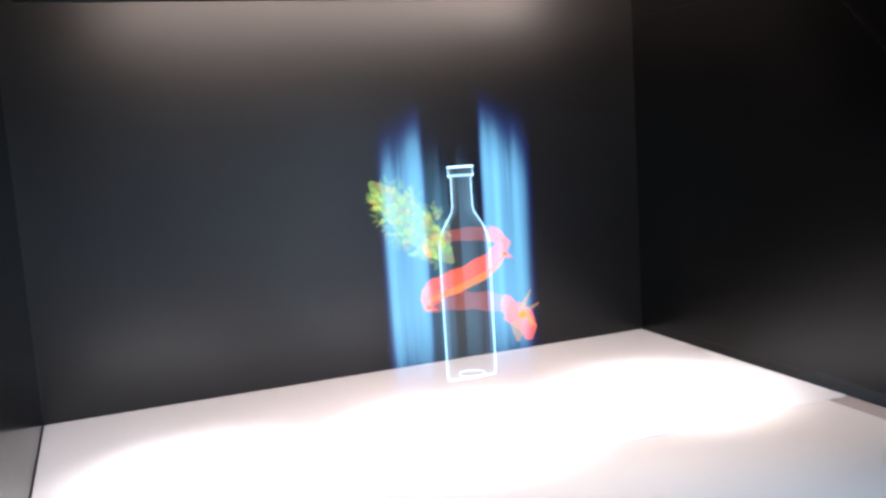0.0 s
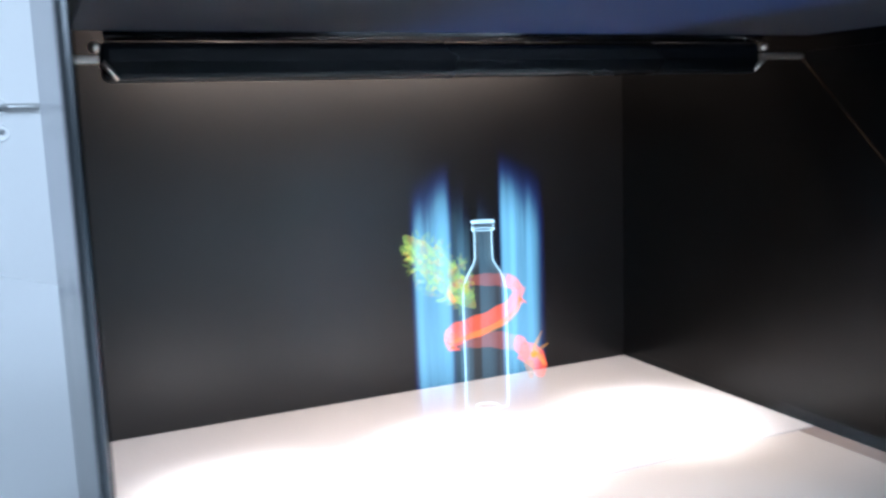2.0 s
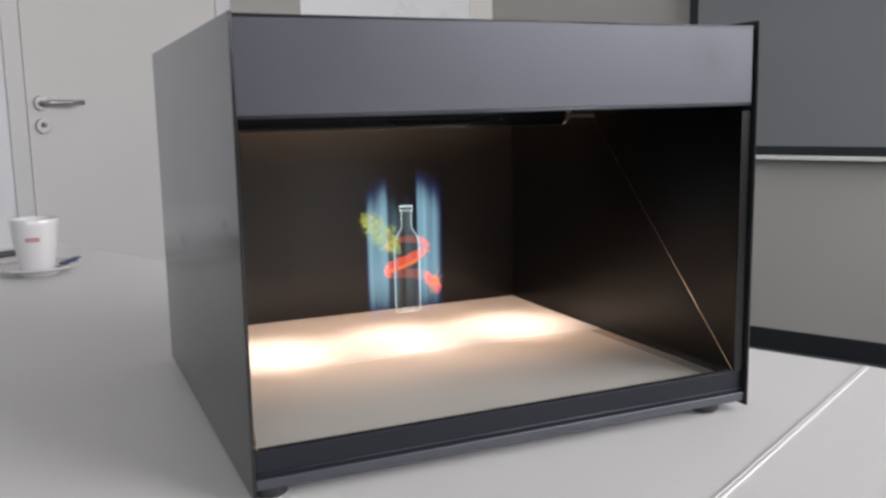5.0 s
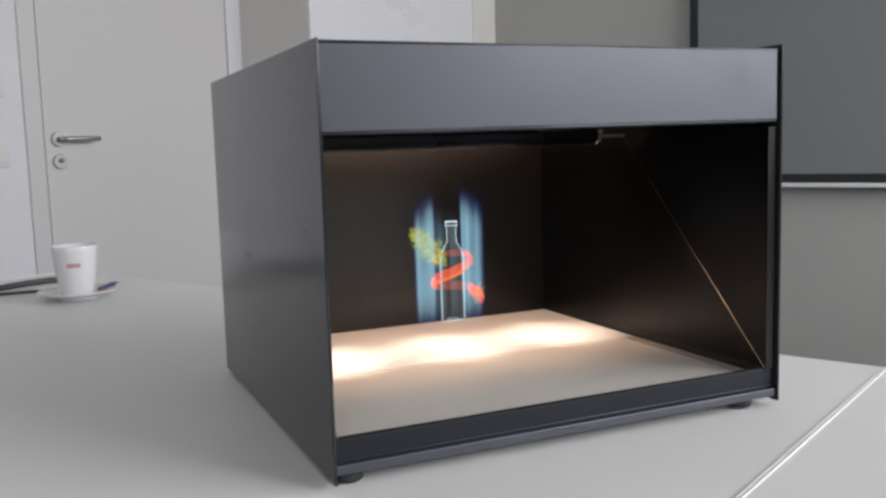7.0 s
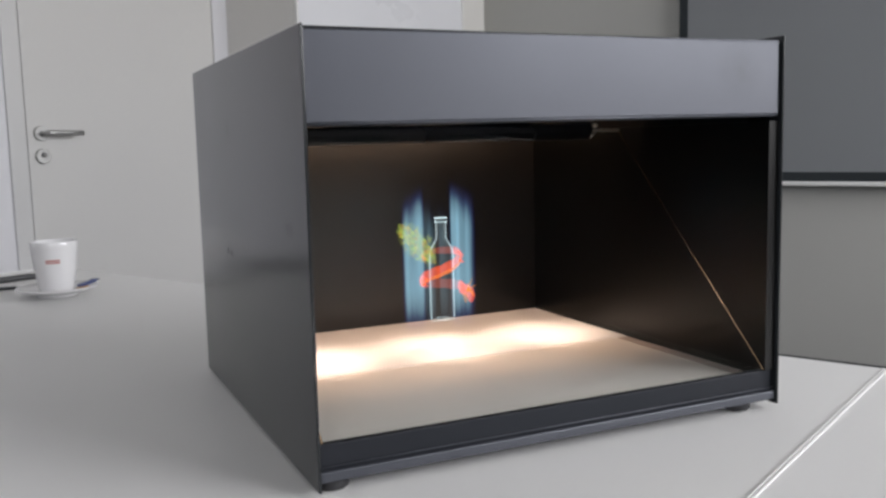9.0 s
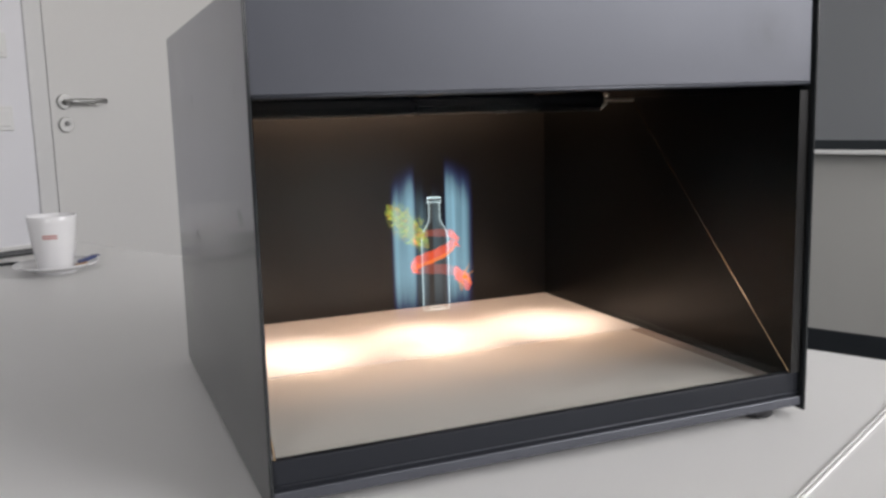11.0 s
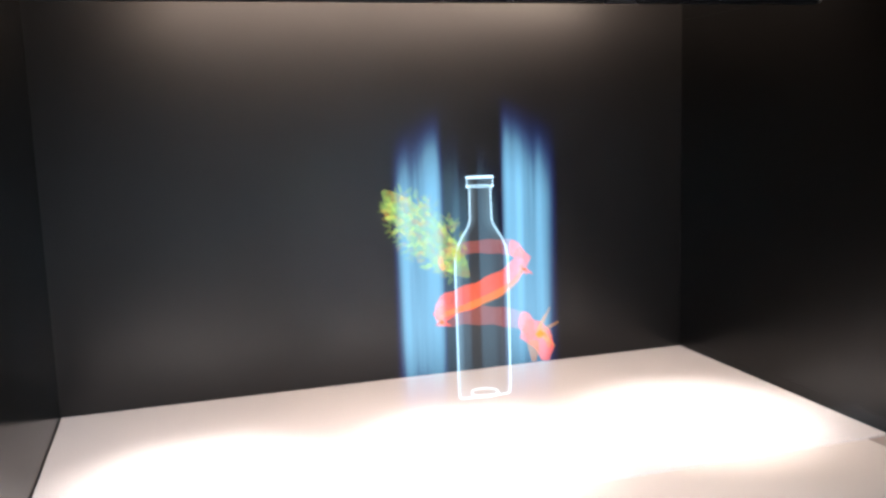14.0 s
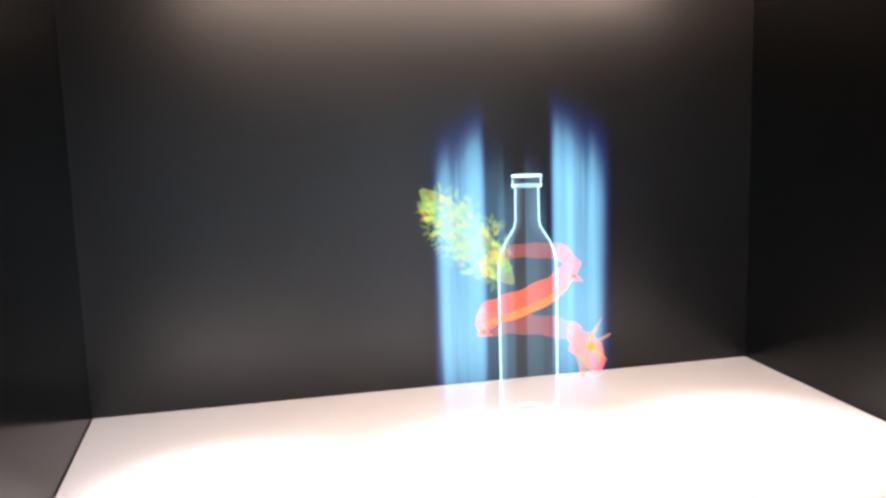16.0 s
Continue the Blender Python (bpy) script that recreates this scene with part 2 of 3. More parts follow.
# duller patches on the side panel of the case: depth, height and half sizes
n, l = M_CASE.node_tree.nodes, M_CASE.node_tree.links
tc, patch = n.new("ShaderNodeTexCoord"), n.new("ShaderNodeTexNoise")
patch.inputs["Scale"].default_value, patch.inputs["Detail"].default_value = 110, 4
l.new(tc.outputs["Object"], patch.inputs["Vector"])
dull_mask = None
for y, z, a, b in ((0.287, 0.307, 0.007, 0.008), (0.045, 0.308, 0.006, 0.010), (0.303, 0.173, 0.034, 0.010), (0.056, 0.216, 0.020, 0.009)):
    mp, ball = n.new("ShaderNodeMapping"), n.new("ShaderNodeTexGradient")
    mp.inputs["Location"].default_value, mp.inputs["Scale"].default_value = (0, -y / a, -z / b), (30, 1 / a, 1 / b)
    ball.gradient_type = "SPHERICAL"
    l.new(tc.outputs["Object"], mp.inputs[0])
    l.new(mp.outputs[0], ball.inputs[0])
    dull_mask = ball.outputs["Fac"] if dull_mask is None else chain("MAXIMUM", dull_mask, ball.outputs["Fac"])
dull_mask = chain("MULTIPLY", smooth(dull_mask, 0.0, 0.7), smooth(patch.outputs["Fac"], 0.3, 0.62))
gloss = n["Principled BSDF"].inputs
l.new(chain("ADD", gloss["Roughness"].links[0].from_socket, chain("MULTIPLY", dull_mask, 0.10)), gloss["Roughness"])
l.new(chain("MULTIPLY", chain("SUBTRACT", 1.0, chain("MULTIPLY", dull_mask, 0.22)), 0.36), gloss["Specular IOR Level"])

M_OUTLINE = glow("pale_light_line", (0.58, 0.74, 0.78), 0.48)
M_VEIL = glow("faint_grey_light", (0.4, 0.42, 0.42), 0.035)
M_RIM = [glow("bottle_rim_light", (0.52, 0.66, 0.68), v) for v in (0.19, 0.10, 0.045)]
M_CORAL = glow("coral_red_light", (0.50, 0.050, 0.012), 0.5, 0.88)
n, l = M_CORAL.node_tree.nodes, M_CORAL.node_tree.links
tc, mott = n.new("ShaderNodeTexCoord"), n.new("ShaderNodeTexNoise")
mott.inputs["Scale"].default_value, mott.inputs["Detail"].default_value = 110, 4
l.new(tc.outputs["Object"], mott.inputs["Vector"])
l.new(chain("MULTIPLY", smooth(mott.outputs["Fac"], -0.3, 0.8), 0.95), n["Emission"].inputs[1])
M_CORAL_DIM = glow("dim_coral_light", (0.50, 0.070, 0.030), 0.22)
M_BELLY = glow("amber_light", (0.42, 0.16, 0.02), 0.45, 0.88)
M_TUFT = glow("yellow_green_light", (0.36, 0.40, 0.06), 0.30, 0.9)
n, l = M_TUFT.node_tree.nodes, M_TUFT.node_tree.links
tc, mott, mixer = (n.new("ShaderNode" + k) for k in ("TexCoord", "TexNoise", "Mix"))
mott.inputs["Scale"].default_value, mott.inputs["Detail"].default_value = 170, 3
l.new(tc.outputs["Object"], mott.inputs["Vector"])
mixer.data_type = "RGBA"
mixer.inputs[6].default_value, mixer.inputs[7].default_value = (0.44, 0.20, 0.03, 1), (0.30, 0.40, 0.07, 1)
l.new(smooth(mott.outputs["Fac"], 0.36, 0.52), mixer.inputs[0])
l.new(mixer.outputs[2], n["Emission"].inputs[0])


# ---- mesh helpers ----
def add_box(bm, a, b, bevel=0.0, segments=2):
    made = bmesh.ops.create_cube(bm, size=1)["verts"]
    size, mid = [q - p_ for p_, q in zip(a, b)], [(q + p_) / 2 for p_, q in zip(a, b)]
    bmesh.ops.transform(bm, verts=made, matrix=Matrix.Translation(mid) @ Matrix.Diagonal((*size, 1)))
    if bevel:
        bmesh.ops.bevel(bm, geom=list({e_ for v in made for e_ in v.link_edges}), offset=bevel, segments=segments, affect="EDGES", profile=0.5)
    return bm


def box_mesh(a, b, bevel=0.0, segments=2):
    return add_box(bmesh.new(), a, b, bevel, segments)


def lathe(profile, steps=48, closed=False):
    """Turns a profile of (radius, height) round the z axis."""
    bm = bmesh.new()
    rings = [[bm.verts.new((r * math.cos(k * math.tau / steps), r * math.sin(k * math.tau / steps), z)) for k in range(steps)] for r, z in profile]
    for a, b in zip(rings, rings[1:] + ([rings[0]] if closed else [])):
        for k in range(steps):
            bm.faces.new((a[k], a[(k + 1) % steps], b[(k + 1) % steps], b[k]))
    return bm


def tube(points, radii, steps=10, closed=False, flat=1.0):
    """A tube along points; flat squeezes it sideways."""
    bm = bmesh.new()
    pts = [Vector(q) for q in points]
    radii = radii if isinstance(radii, (list, tuple)) else [radii] * len(pts)
    rings, up = [], Vector((0, 0, 1))
    for k, q in enumerate(pts):
        before = pts[k - 1] if k or closed else q
        after = pts[(k + 1) % len(pts)] if k + 1 < len(pts) or closed else q
        along = (after - before).normalized()
        side = along.cross(up)
        side = side.normalized() if side.length > 0.05 else along.cross(Vector((0, 1, 0))).normalized()
        top = side.cross(along)
        rings.append([bm.verts.new(q + radii[k] * (flat * math.cos(j * math.tau / steps) * side + math.sin(j * math.tau / steps) * top)) for j in range(steps)])
    for a, b in zip(rings, rings[1:] + ([rings[0]] if closed else [])):
        for j in range(steps):
            bm.faces.new((a[j], a[(j + 1) % steps], b[(j + 1) % steps], b[j]))
    if not closed:
        bm.faces.new(rings[0][::-1])
        bm.faces.new(rings[-1])
    return bm


def part(name, bm, mat, parent=None, label="", m=None, smooth_faces=False):
    bmesh.ops.recalc_face_normals(bm, faces=bm.faces)
    data = bpy.data.meshes.new(name)
    for f in bm.faces:
        f.smooth = smooth_faces
    bm.to_mesh(data)
    bm.free()
    data.materials.append(mat)
    ob = new(name, data)
    if parent is not None:
        ob.parent = parent
    if m is not None:
        ob.matrix_basis = m
    if label:
        tagged(ob, label)
    return ob


def thing(name, label, category, m=None, group="", kind=""):
    ob = new(name)
    ob.empty_display_size = 0.05
    if m is not None:
        ob.matrix_basis = m
    return tagged(ob, label, category, group, kind)


def structure(name, bm, mat, label, category):
    return tagged(part(name, bm, mat, None, "", ROOM), label, category, "", "structure")


# ---- the room ----
T = 0.15
structure("floor", box_mesh((X0 - T, Y0 - T, FLOOR_Z - 0.1), (X1 + T, Y1 + T, FLOOR_Z)), M_CARPET, "dark grey carpet floor of a meeting room", "floor")
structure("ceiling", box_mesh((X0 - T, Y0 - T, CEIL_Z), (X1 + T, Y1 + T, CEIL_Z + 0.1)), M_CEIL, "plain white painted ceiling", "ceiling")
DX0, DX1, DTOP = 1.184, 1.984, 1.235
bm = add_box(bmesh.new(), (X0, Y1, FLOOR_Z), (DX0 - 0.005, Y1 + T, CEIL_Z))
add_box(bm, (DX1 + 0.005, Y1, FLOOR_Z), (X1, Y1 + T, CEIL_Z))
add_box(bm, (DX0 - 0.005, Y1, DTOP + 0.005), (DX1 + 0.005, Y1 + T, CEIL_Z))
structure("wall_door_side", bm, M_WALL_WHITE, "white painted wall round a door", "wall")
structure("wall_screen_side", box_mesh((X1, Y0, FLOOR_Z), (X1 + T, Y1, CEIL_Z)), M_WALL_GREY, "grey-beige painted wall behind the projection screen", "wall")
bm = add_box(bmesh.new(), (X0 - T, Y0, FLOOR_Z), (X0, ADDED_WINDOW[0], CEIL_Z))
add_box(bm, (X0 - T, ADDED_WINDOW[1], FLOOR_Z), (X0, Y1, CEIL_Z))
add_box(bm, (X0 - T, ADDED_WINDOW[0], FLOOR_Z), (X0, ADDED_WINDOW[1], SILL_Z))
add_box(bm, (X0 - T, ADDED_WINDOW[0], HEAD_Z), (X0, ADDED_WINDOW[1], CEIL_Z))
structure("wall_far_side", bm, M_WALL_DARK, "unseen wall made dark to dim reflections", "wall")
bm = add_box(bmesh.new(), (X0, Y0 - T, FLOOR_Z), (X1, Y0, SILL_Z))
add_box(bm, (X0, Y0 - T, HEAD_Z), (X1, Y0, CEIL_Z))
edges = [X0] + [v for w in WINDOWS for v in w] + [X1]
for a, b in zip(edges[::2], edges[1::2]):
    add_box(bm, (a, Y0 - T, SILL_Z), (b, Y0, HEAD_Z))
structure("wall_window_side", bm, M_WALL_DARK, "unseen wall made dark, with two window openings", "wall")
for k, (a, b) in enumerate(WINDOWS):
    w = tagged(thing("window_%d" % (k + 1), "unseen white framed office window letting daylight in", "window", ROOM), kind="structure")
    for q in ((a, a + 0.05), (b - 0.05, b), ((a + b) / 2 - 0.025, (a + b) / 2 + 0.025)):
        part("window_frame", box_mesh((q[0], Y0 - 0.11, SILL_Z), (q[1], Y0 - 0.06, HEAD_Z), 0.004), M_FRAME, w)
    for z in (SILL_Z, HEAD_Z - 0.05):
        part("window_frame", box_mesh((a + 0.05, Y0 - 0.109, z), (b - 0.05, Y0 - 0.061, z + 0.05), 0.004), M_FRAME, w)
# frame of the added window, out of view
w = tagged(thing("window_3", "unseen white framed office window letting daylight in", "window", ROOM), kind="structure")
for q in ((ADDED_WINDOW[0], ADDED_WINDOW[0] + 0.05), (ADDED_WINDOW[1] - 0.05, ADDED_WINDOW[1])):
    part("window_frame", box_mesh((X0 - 0.11, q[0], SILL_Z), (X0 - 0.06, q[1], HEAD_Z), 0.004), M_FRAME, w)
for z in (SILL_Z, HEAD_Z - 0.05):
    part("window_frame", box_mesh((X0 - 0.109, ADDED_WINDOW[0] + 0.05, z), (X0 - 0.061, ADDED_WINDOW[1] - 0.05, z + 0.05), 0.004), M_FRAME, w)
structure("baseboard", box_mesh((X1 - 0.012, Y0 + 0.01, FLOOR_Z), (X1 - 0.001, Y1 - 0.02, FLOOR_Z + 0.085), 0.003), M_SKIRT, "black vinyl baseboard along the grey wall", "baseboard")

# door with frame, lever handle and lock rosette
door = tagged(thing("door_1", "white flush door with a steel lever handle, closed", "door", ROOM @ pose(0, Y1, 0)), kind="structure")
part("door_leaf", box_mesh((DX0, 0.004, FLOOR_Z + 0.008), (DX1, 0.046, DTOP), 0.003), M_DOOR, door)
part("jamb", box_mesh((DX0 - 0.070, -0.009, FLOOR_Z), (DX0 - 0.008, -0.001, DTOP + 0.066), 0.004), M_FRAME, door)
part("jamb", box_mesh((DX1 + 0.0005, 0.0005, FLOOR_Z), (DX1 + 0.004, 0.040, DTOP)), M_FRAME, door)
part("lintel", box_mesh((DX0 - 0.004, -0.009, DTOP + 0.004), (DX1, -0.001, DTOP + 0.066), 0.004), M_FRAME, door)
HX, HZ = 1.231, 0.286
turn = pose(0, 0, 0, 90)


def rosette(z, name):
    return part(name, lathe([(0.0, 0.009), (0.024, 0.009), (0.0255, 0.0075), (0.026, 0.004), (0.026, -0.004)], 40), M_STEEL, door, "round brushed steel rosette", pose(HX, 0, z) @ turn, False)


handle = rosette(HZ, "door_handle")
lever = [(0, 0, 0.010), (0, 0, 0.040), (0.003, 0, 0.047), (0.010, 0, 0.051), (0.022, 0, 0.052), (0.08, 0, 0.052), (0.128, 0, 0.051)]
part("lever", tube(lever, [0.009, 0.009, 0.0095, 0.0095, 0.0095, 0.0095, 0.009], 14), M_STEEL, handle, "", None, True)
lock = rosette(HZ - 0.078, "lock_rosette")
part("key_cylinder", lathe([(0.0, 0.019), (0.0075, 0.019), (0.0085, 0.0175), (0.0085, 0.011)], 24), M_HOLE, lock, "dark key cylinder", pose(0, 0.004, 0), True)

# wall switches beside the door
def wall_switch(z, h):
    sw = thing("wall_switch", "white plastic wall switch plate beside the door frame", "switch", ROOM @ pose(1.012, Y1, z), "switches beside the door")
    part("plate", box_mesh((-0.04, -0.010, -h), (0.04, -0.0005, h), 0.003), M_SWITCH, sw)
    part("rocker", box_mesh((-0.027, -0.016, -0.027), (0.027, -0.0095, 0.027), 0.003), M_SWITCH, sw)


wall_switch(0.468, 0.04)
wall_switch(0.234, 0.04)

# whiteboard on the door wall and the pull-down screen on the grey wall
structure("wall_projection", box_mesh((2.058, 2.20, FLOOR_Z), (X1, Y1, CEIL_Z)), M_WALL, "wall block standing forward beside the door", "wall")
wb = thing("whiteboard", "large plain white wall board with a thin pale frame", "whiteboard", ROOM @ pose(0, 2.20, 0))
part("panel", box_mesh((2.066, -0.016, 0.05), (3.123, -0.002, 1.42), 0.002), M_BOARD, wb)
for a, b in (((2.058, -0.020, 0.04), (2.065, -0.001, 1.43)), ((3.124, -0.020, 0.04), (3.135, -0.001, 1.43)), ((2.065, -0.020, 1.421), (3.124, -0.001, 1.43)), ((2.065, -0.020, 0.04), (3.124, -0.001, 0.049))):
    part("frame_strip", box_mesh(a, b, 0.002), M_TRIM, wb)
ps = thing("projection_screen", "pale grey pull-down projection screen with a black border", "screen", ROOM @ pose(X1 - 0.06, 0, 0))
SY0, SY1, SZ0 = -1.2, 1.158, 0.036
part("cloth", box_mesh((0, SY0 + 0.036, SZ0 + 0.036), (0.004, SY1 - 0.036, 1.72)), M_SCREEN, ps)
for a, b in (((-0.001, SY1 - 0.036, SZ0), (0.005, SY1, 1.72)), ((-0.001, SY0, SZ0), (0.005, SY0 + 0.036, 1.72)), ((-0.001, SY0 + 0.036, SZ0), (0.005, SY1 - 0.036, SZ0 + 0.036))):
    part("border", box_mesh(a, b), M_BORDER, ps, "black cloth border")
part("bottom_bar", box_mesh((-0.012, SY0 - 0.01, SZ0 - 0.018), (0.016, SY1 + 0.01, SZ0 - 0.0005), 0.005), M_TRIM, ps, "white metal bottom bar")
part("roller_case", box_mesh((-0.05, SY0 - 0.06, 1.72), (0.058, SY1 + 0.06, 1.83), 0.012), M_TRIM, ps)

# two tables set edge to edge
def table(y0, y1, label):
    t_ = thing("conference_table", label, "table", ROOM, "tables pushed together")
    x0, x1 = -0.72, 0.518
    part("tabletop", box_mesh((x0 + 0.002, y0 + 0.002, -0.026), (x1 - 0.002, y1 - 0.002, 0.0)), M_TABLE, t_)
    for a, b, mat in (((x0 + 0.002, y0, -0.026), (x1 - 0.002, y0 + 0.002, 0.001), M_TRIM), ((x0 + 0.002, y1 - 0.002, -0.026), (x1 - 0.002, y1, 0.001), M_TABLE),
                      ((x0, y0, -0.026), (x0 + 0.002, y1, 0.0002), M_TABLE), ((x1 - 0.002, y0, -0.026), (x1, y1, 0.0002), M_TABLE)):
        part("edge_band", box_mesh(a, b, 0.0004, 1), mat, t_, "pale plastic edge band" if mat is M_TRIM else "")
    part("apron", box_mesh((x0 + 0.09, y0 + 0.09, -0.066), (x1 - 0.09, y1 - 0.09, -0.0262)), M_GAP, t_)
    for x in (x0 + 0.07, x1 - 0.07):
        for y in (y0 + 0.07, y1 - 0.07):
            part("leg", lathe([(0.0, FLOOR_Z), (0.02, FLOOR_Z), (0.022, FLOOR_Z + 0.01), (0.022, -0.0262), (0.0, -0.0262)], 20), M_LEG, t_, "", pose(x, y, 0), True)


table(-0.218, 1.245, "light grey laminate table carrying the display case")
table(-1.68, -0.2188, "light grey laminate table joined to its neighbour")

# ---- the display case ----
W, D, H, B = 0.500, 0.480, 0.381, 0.009
case = thing("display_case", "charcoal metal hologram display case standing on the table", "display case", SMALL)
bm = add_box(bmesh.new(), (0.0, -0.003, 0.0035), (0.0028, D, H), 0.0011)
part("side_panel", bm, M_CASE, case, "charcoal powder-coated side panel")
part("side_panel", box_mesh((W - 0.0028, -0.003, 0.0065), (W, D, H + 0.004), 0.0011), M_CASE, case, "charcoal powder-coated side panel")
part("back_plate", box_mesh((0.003, D - 0.002, B), (W - 0.003, D, H - 0.002)), M_CASE, case)
part("top_plate", box_mesh((0.003, 0.0, H - 0.004), (W - 0.003, D - 0.0022, H - 0.0015), 0.001), M_CASE, case)
fascia = part("fascia", box_mesh((0.003, 0.0, 0.3045), (W - 0.003, 0.002, H - 0.0042), 0.0008), M_FASCIA, case, "grey powder-coated metal fascia", pose(0, 0, 0, 0, -0.42, 0))
part("folded_edge", tube([(0.003, 0.0022, 0.3035), (W - 0.003, 0.0022, 0.3035)], 0.0016, 10), M_FASCIA, fascia, "", None, True)
part("return_lip", box_mesh((0.003, 0.0042, 0.3015), (W - 0.003, 0.030, 0.3035)), M_LIP, fascia)
part("fascia_backing", box_mesh((0.0036, 0.0023, 0.306), (W - 0.0036, 0.0035, 0.3755)), M_SATIN, fascia, "black inner backing")
plinth = part("plinth_front", box_mesh((0.003, 0.0, B + 0.002), (W - 0.003, 0.0025, 0.0200), 0.001), M_FASCIA, case, "grey powder-coated plinth strip")
lip = part("front_lip", box_mesh((0.003, 0.0042, 0.0125), (W - 0.003, 0.0122, 0.0425), 0.0012), M_LIP, case, "dark graphite lip below the opening")
# tube paler than the lip, imitates the highlight along its fold
part("folded_edge", tube([(0.003, 0.0034, 0.0234), (W - 0.003, 0.0034, 0.0234)], 0.0006, 8), M_FASCIA, lip, "pale fold imitating the lip's edge highlight", None, True)
part("base_plate", box_mesh((0.003, 0.0125, B + 0.001), (W - 0.003, D - 0.0025, 0.0135)), M_LIP, case)
XL, XR, YB = 0.0036, 0.4850, 0.4655
part("side_lining", box_mesh((0.003, 0.0015, 0.0137), (XL, YB, 0.372)), M_GLOSS, case, "glossy black side lining")
part("side_lining", box_mesh((XR, 0.0015, 0.0428), (W - 0.0031, YB, 0.3005)), M_SATIN, case, "satin black side lining")
part("side_lining", box_mesh((XR, 0.0125, 0.0137), (W - 0.0031, YB, 0.0427)), M_SATIN, case, "satin black side lining")
part("side_lining", box_mesh((XR, 0.0315, 0.3006), (W - 0.0031, YB, 0.372)), M_SATIN, case, "satin black side lining")
part("back_lining", box_mesh((0.003, YB + 0.0003, 0.0137), (W - 0.003, D - 0.0025, 0.372)), M_BACK, case, "dark matt back lining")
part("inner_ceiling", box_mesh((XL + 0.0005, 0.272, 0.3605), (XR - 0.0005, YB - 0.0005, 0.3635)), M_SATIN, case, "black inner ceiling")
part("floor_board", box_mesh((XL + 0.0004, 0.236, 0.014), (0.4846, YB - 0.0004, 0.036), 0.0008), M_WHITE, case, "white floor board")
part("floor_board", box_mesh((0.4685, 0.0125, 0.014), (0.4846, 0.2357, 0.0358), 0.0008), M_STRIP, case, "floor strip coloured grey-beige for its shade")
part("floor_board", box_mesh((XL + 0.0004, 0.0125, 0.014), (0.4683, 0.2357, 0.0354), 0.0), M_CREAM, case, "cream floor board")
display = part("display_housing", box_mesh((0.006, 0.031, 0.312), (W - 0.0112, 0.250, 0.345), 0.002), M_BLACK, case, "black flat display facing down")
part("display_panel", box_mesh((0.014, 0.040, 0.3105), (W - 0.020, 0.246, 0.3118)), M_DISPLAY, display, "dimly lit blue display face")

# tilted pane with edges coloured as if lamp-lit, clips and a black rail
y0, z0, y1, z1 = 0.0030, 0.0437, 0.2525, 0.2960
tilt = math.degrees(math.atan2(z1 - z0, y1 - y0))
length = math.hypot(z1 - z0, y1 - y0)
lean = pose(0, y0, z0, tilt)
pane = part("tilted_pane", box_mesh((XL + 0.0035, 0.0, -0.0003), (XR - 0.0035, length, 0.0003)), M_PANE, case, "clear reflecting pane leaning back", lean)
pane.visible_shadow = False
part("pane_edge", box_mesh((XL + 0.0014, 0.0, -0.0009), (XL + 0.0030, length, 0.0009), 0.0003, 1), M_EDGE, pane, "cut edge toned as if lamp-lit")
part("pane_edge", tube([(0.4842, 0.0, 0.0), (0.4822, length, 0.0)], 0.00058, 8), M_EDGE, pane, "cut edge toned as if lamp-lit", None, True)
rail = part("pane_rail", box_mesh((0.027, 0.2535, 0.2865), (0.446, 0.2655, 0.3065), 0.004, 3), M_BLACK, case, "gloss black rail holding the pane")
part("rail_tube", tube([(0.029, 0.2535, 0.3115), (0.444, 0.2535, 0.3115)], 0.0052, 18), M_RAIL, rail, "", None, True)
for a, b, s_ in ((XL + 0.0004, 0.0266, 1), (0.4465, XR - 0.0004, -1)):
    clip = part("pane_clip", box_mesh((a, 0.2525, 0.2955), (b, 0.2575, 0.2995), 0.001), M_CLIP, case, "metal clip tinted as if lamp-lit")
    inner = b if s_ > 0 else a
    part("screw", lathe([(0.0, 0.003), (0.0025, 0.0025), (0.003, 0.0), (0.003, -0.002)], 14), M_CLIP, clip, "", pose(inner - s_ * 0.002, 0.2545, 0.3035, 90), True)
    part("hook", tube([(inner + s_ * 0.0005, 0.2515, 0.2955), (inner + s_ * 0.004, 0.2515, 0.292), (inner + s_ * 0.0075, 0.2520, 0.2875)], [0.0022, 0.0016, 0.0012], 8), M_CLIP, clip, "", None, True)
for x in LAMP_X:
    fit_ = part("downlight", lathe([(0.0, 0.0125), (0.016, 0.0125), (0.017, 0.004), (0.017, 0.0), (0.0145, 0.0), (0.012, 0.008), (0.0, 0.010)], 28), M_BLACK, case, "small halogen downlight", pose(x, LAMP_Y, LAMP_Z + 0.0018), True)
    part("reflector", lathe([(0.0144, 0.0006), (0.0125, 0.0052), (0.009, 0.0085), (0.0, 0.0095)], 28), M_REFLECTOR, fit_, "bright reflector", pose(0, 0, -0.0002), True)
for x, y in ((0.018, 0.02), (0.463, 0.02), (0.018, 0.455), (0.463, 0.455)):
    part("foot", lathe([(0.0, 0.0), (0.0125, 0.0), (0.0145, 0.002), (0.0145, 0.0075), (0.0125, 0.0098), (0.0, 0.0098)], 28), M_RUBBER, case, "round black rubber foot", pose(x, y, 0.0013 if y < 0.1 and x > 0.4 else 0.0002), True)

# ---- the projected picture ----
HX_, HY_, HB = 0.2515, 0.293, 0.0715
holo = thing("hologram", "glowing projected wine bottle with a red coil and blue light", "hologram", pose(K * HX_, K * HY_, K * 0.0362) @ SMALL)
BASE = HB - 0.0362
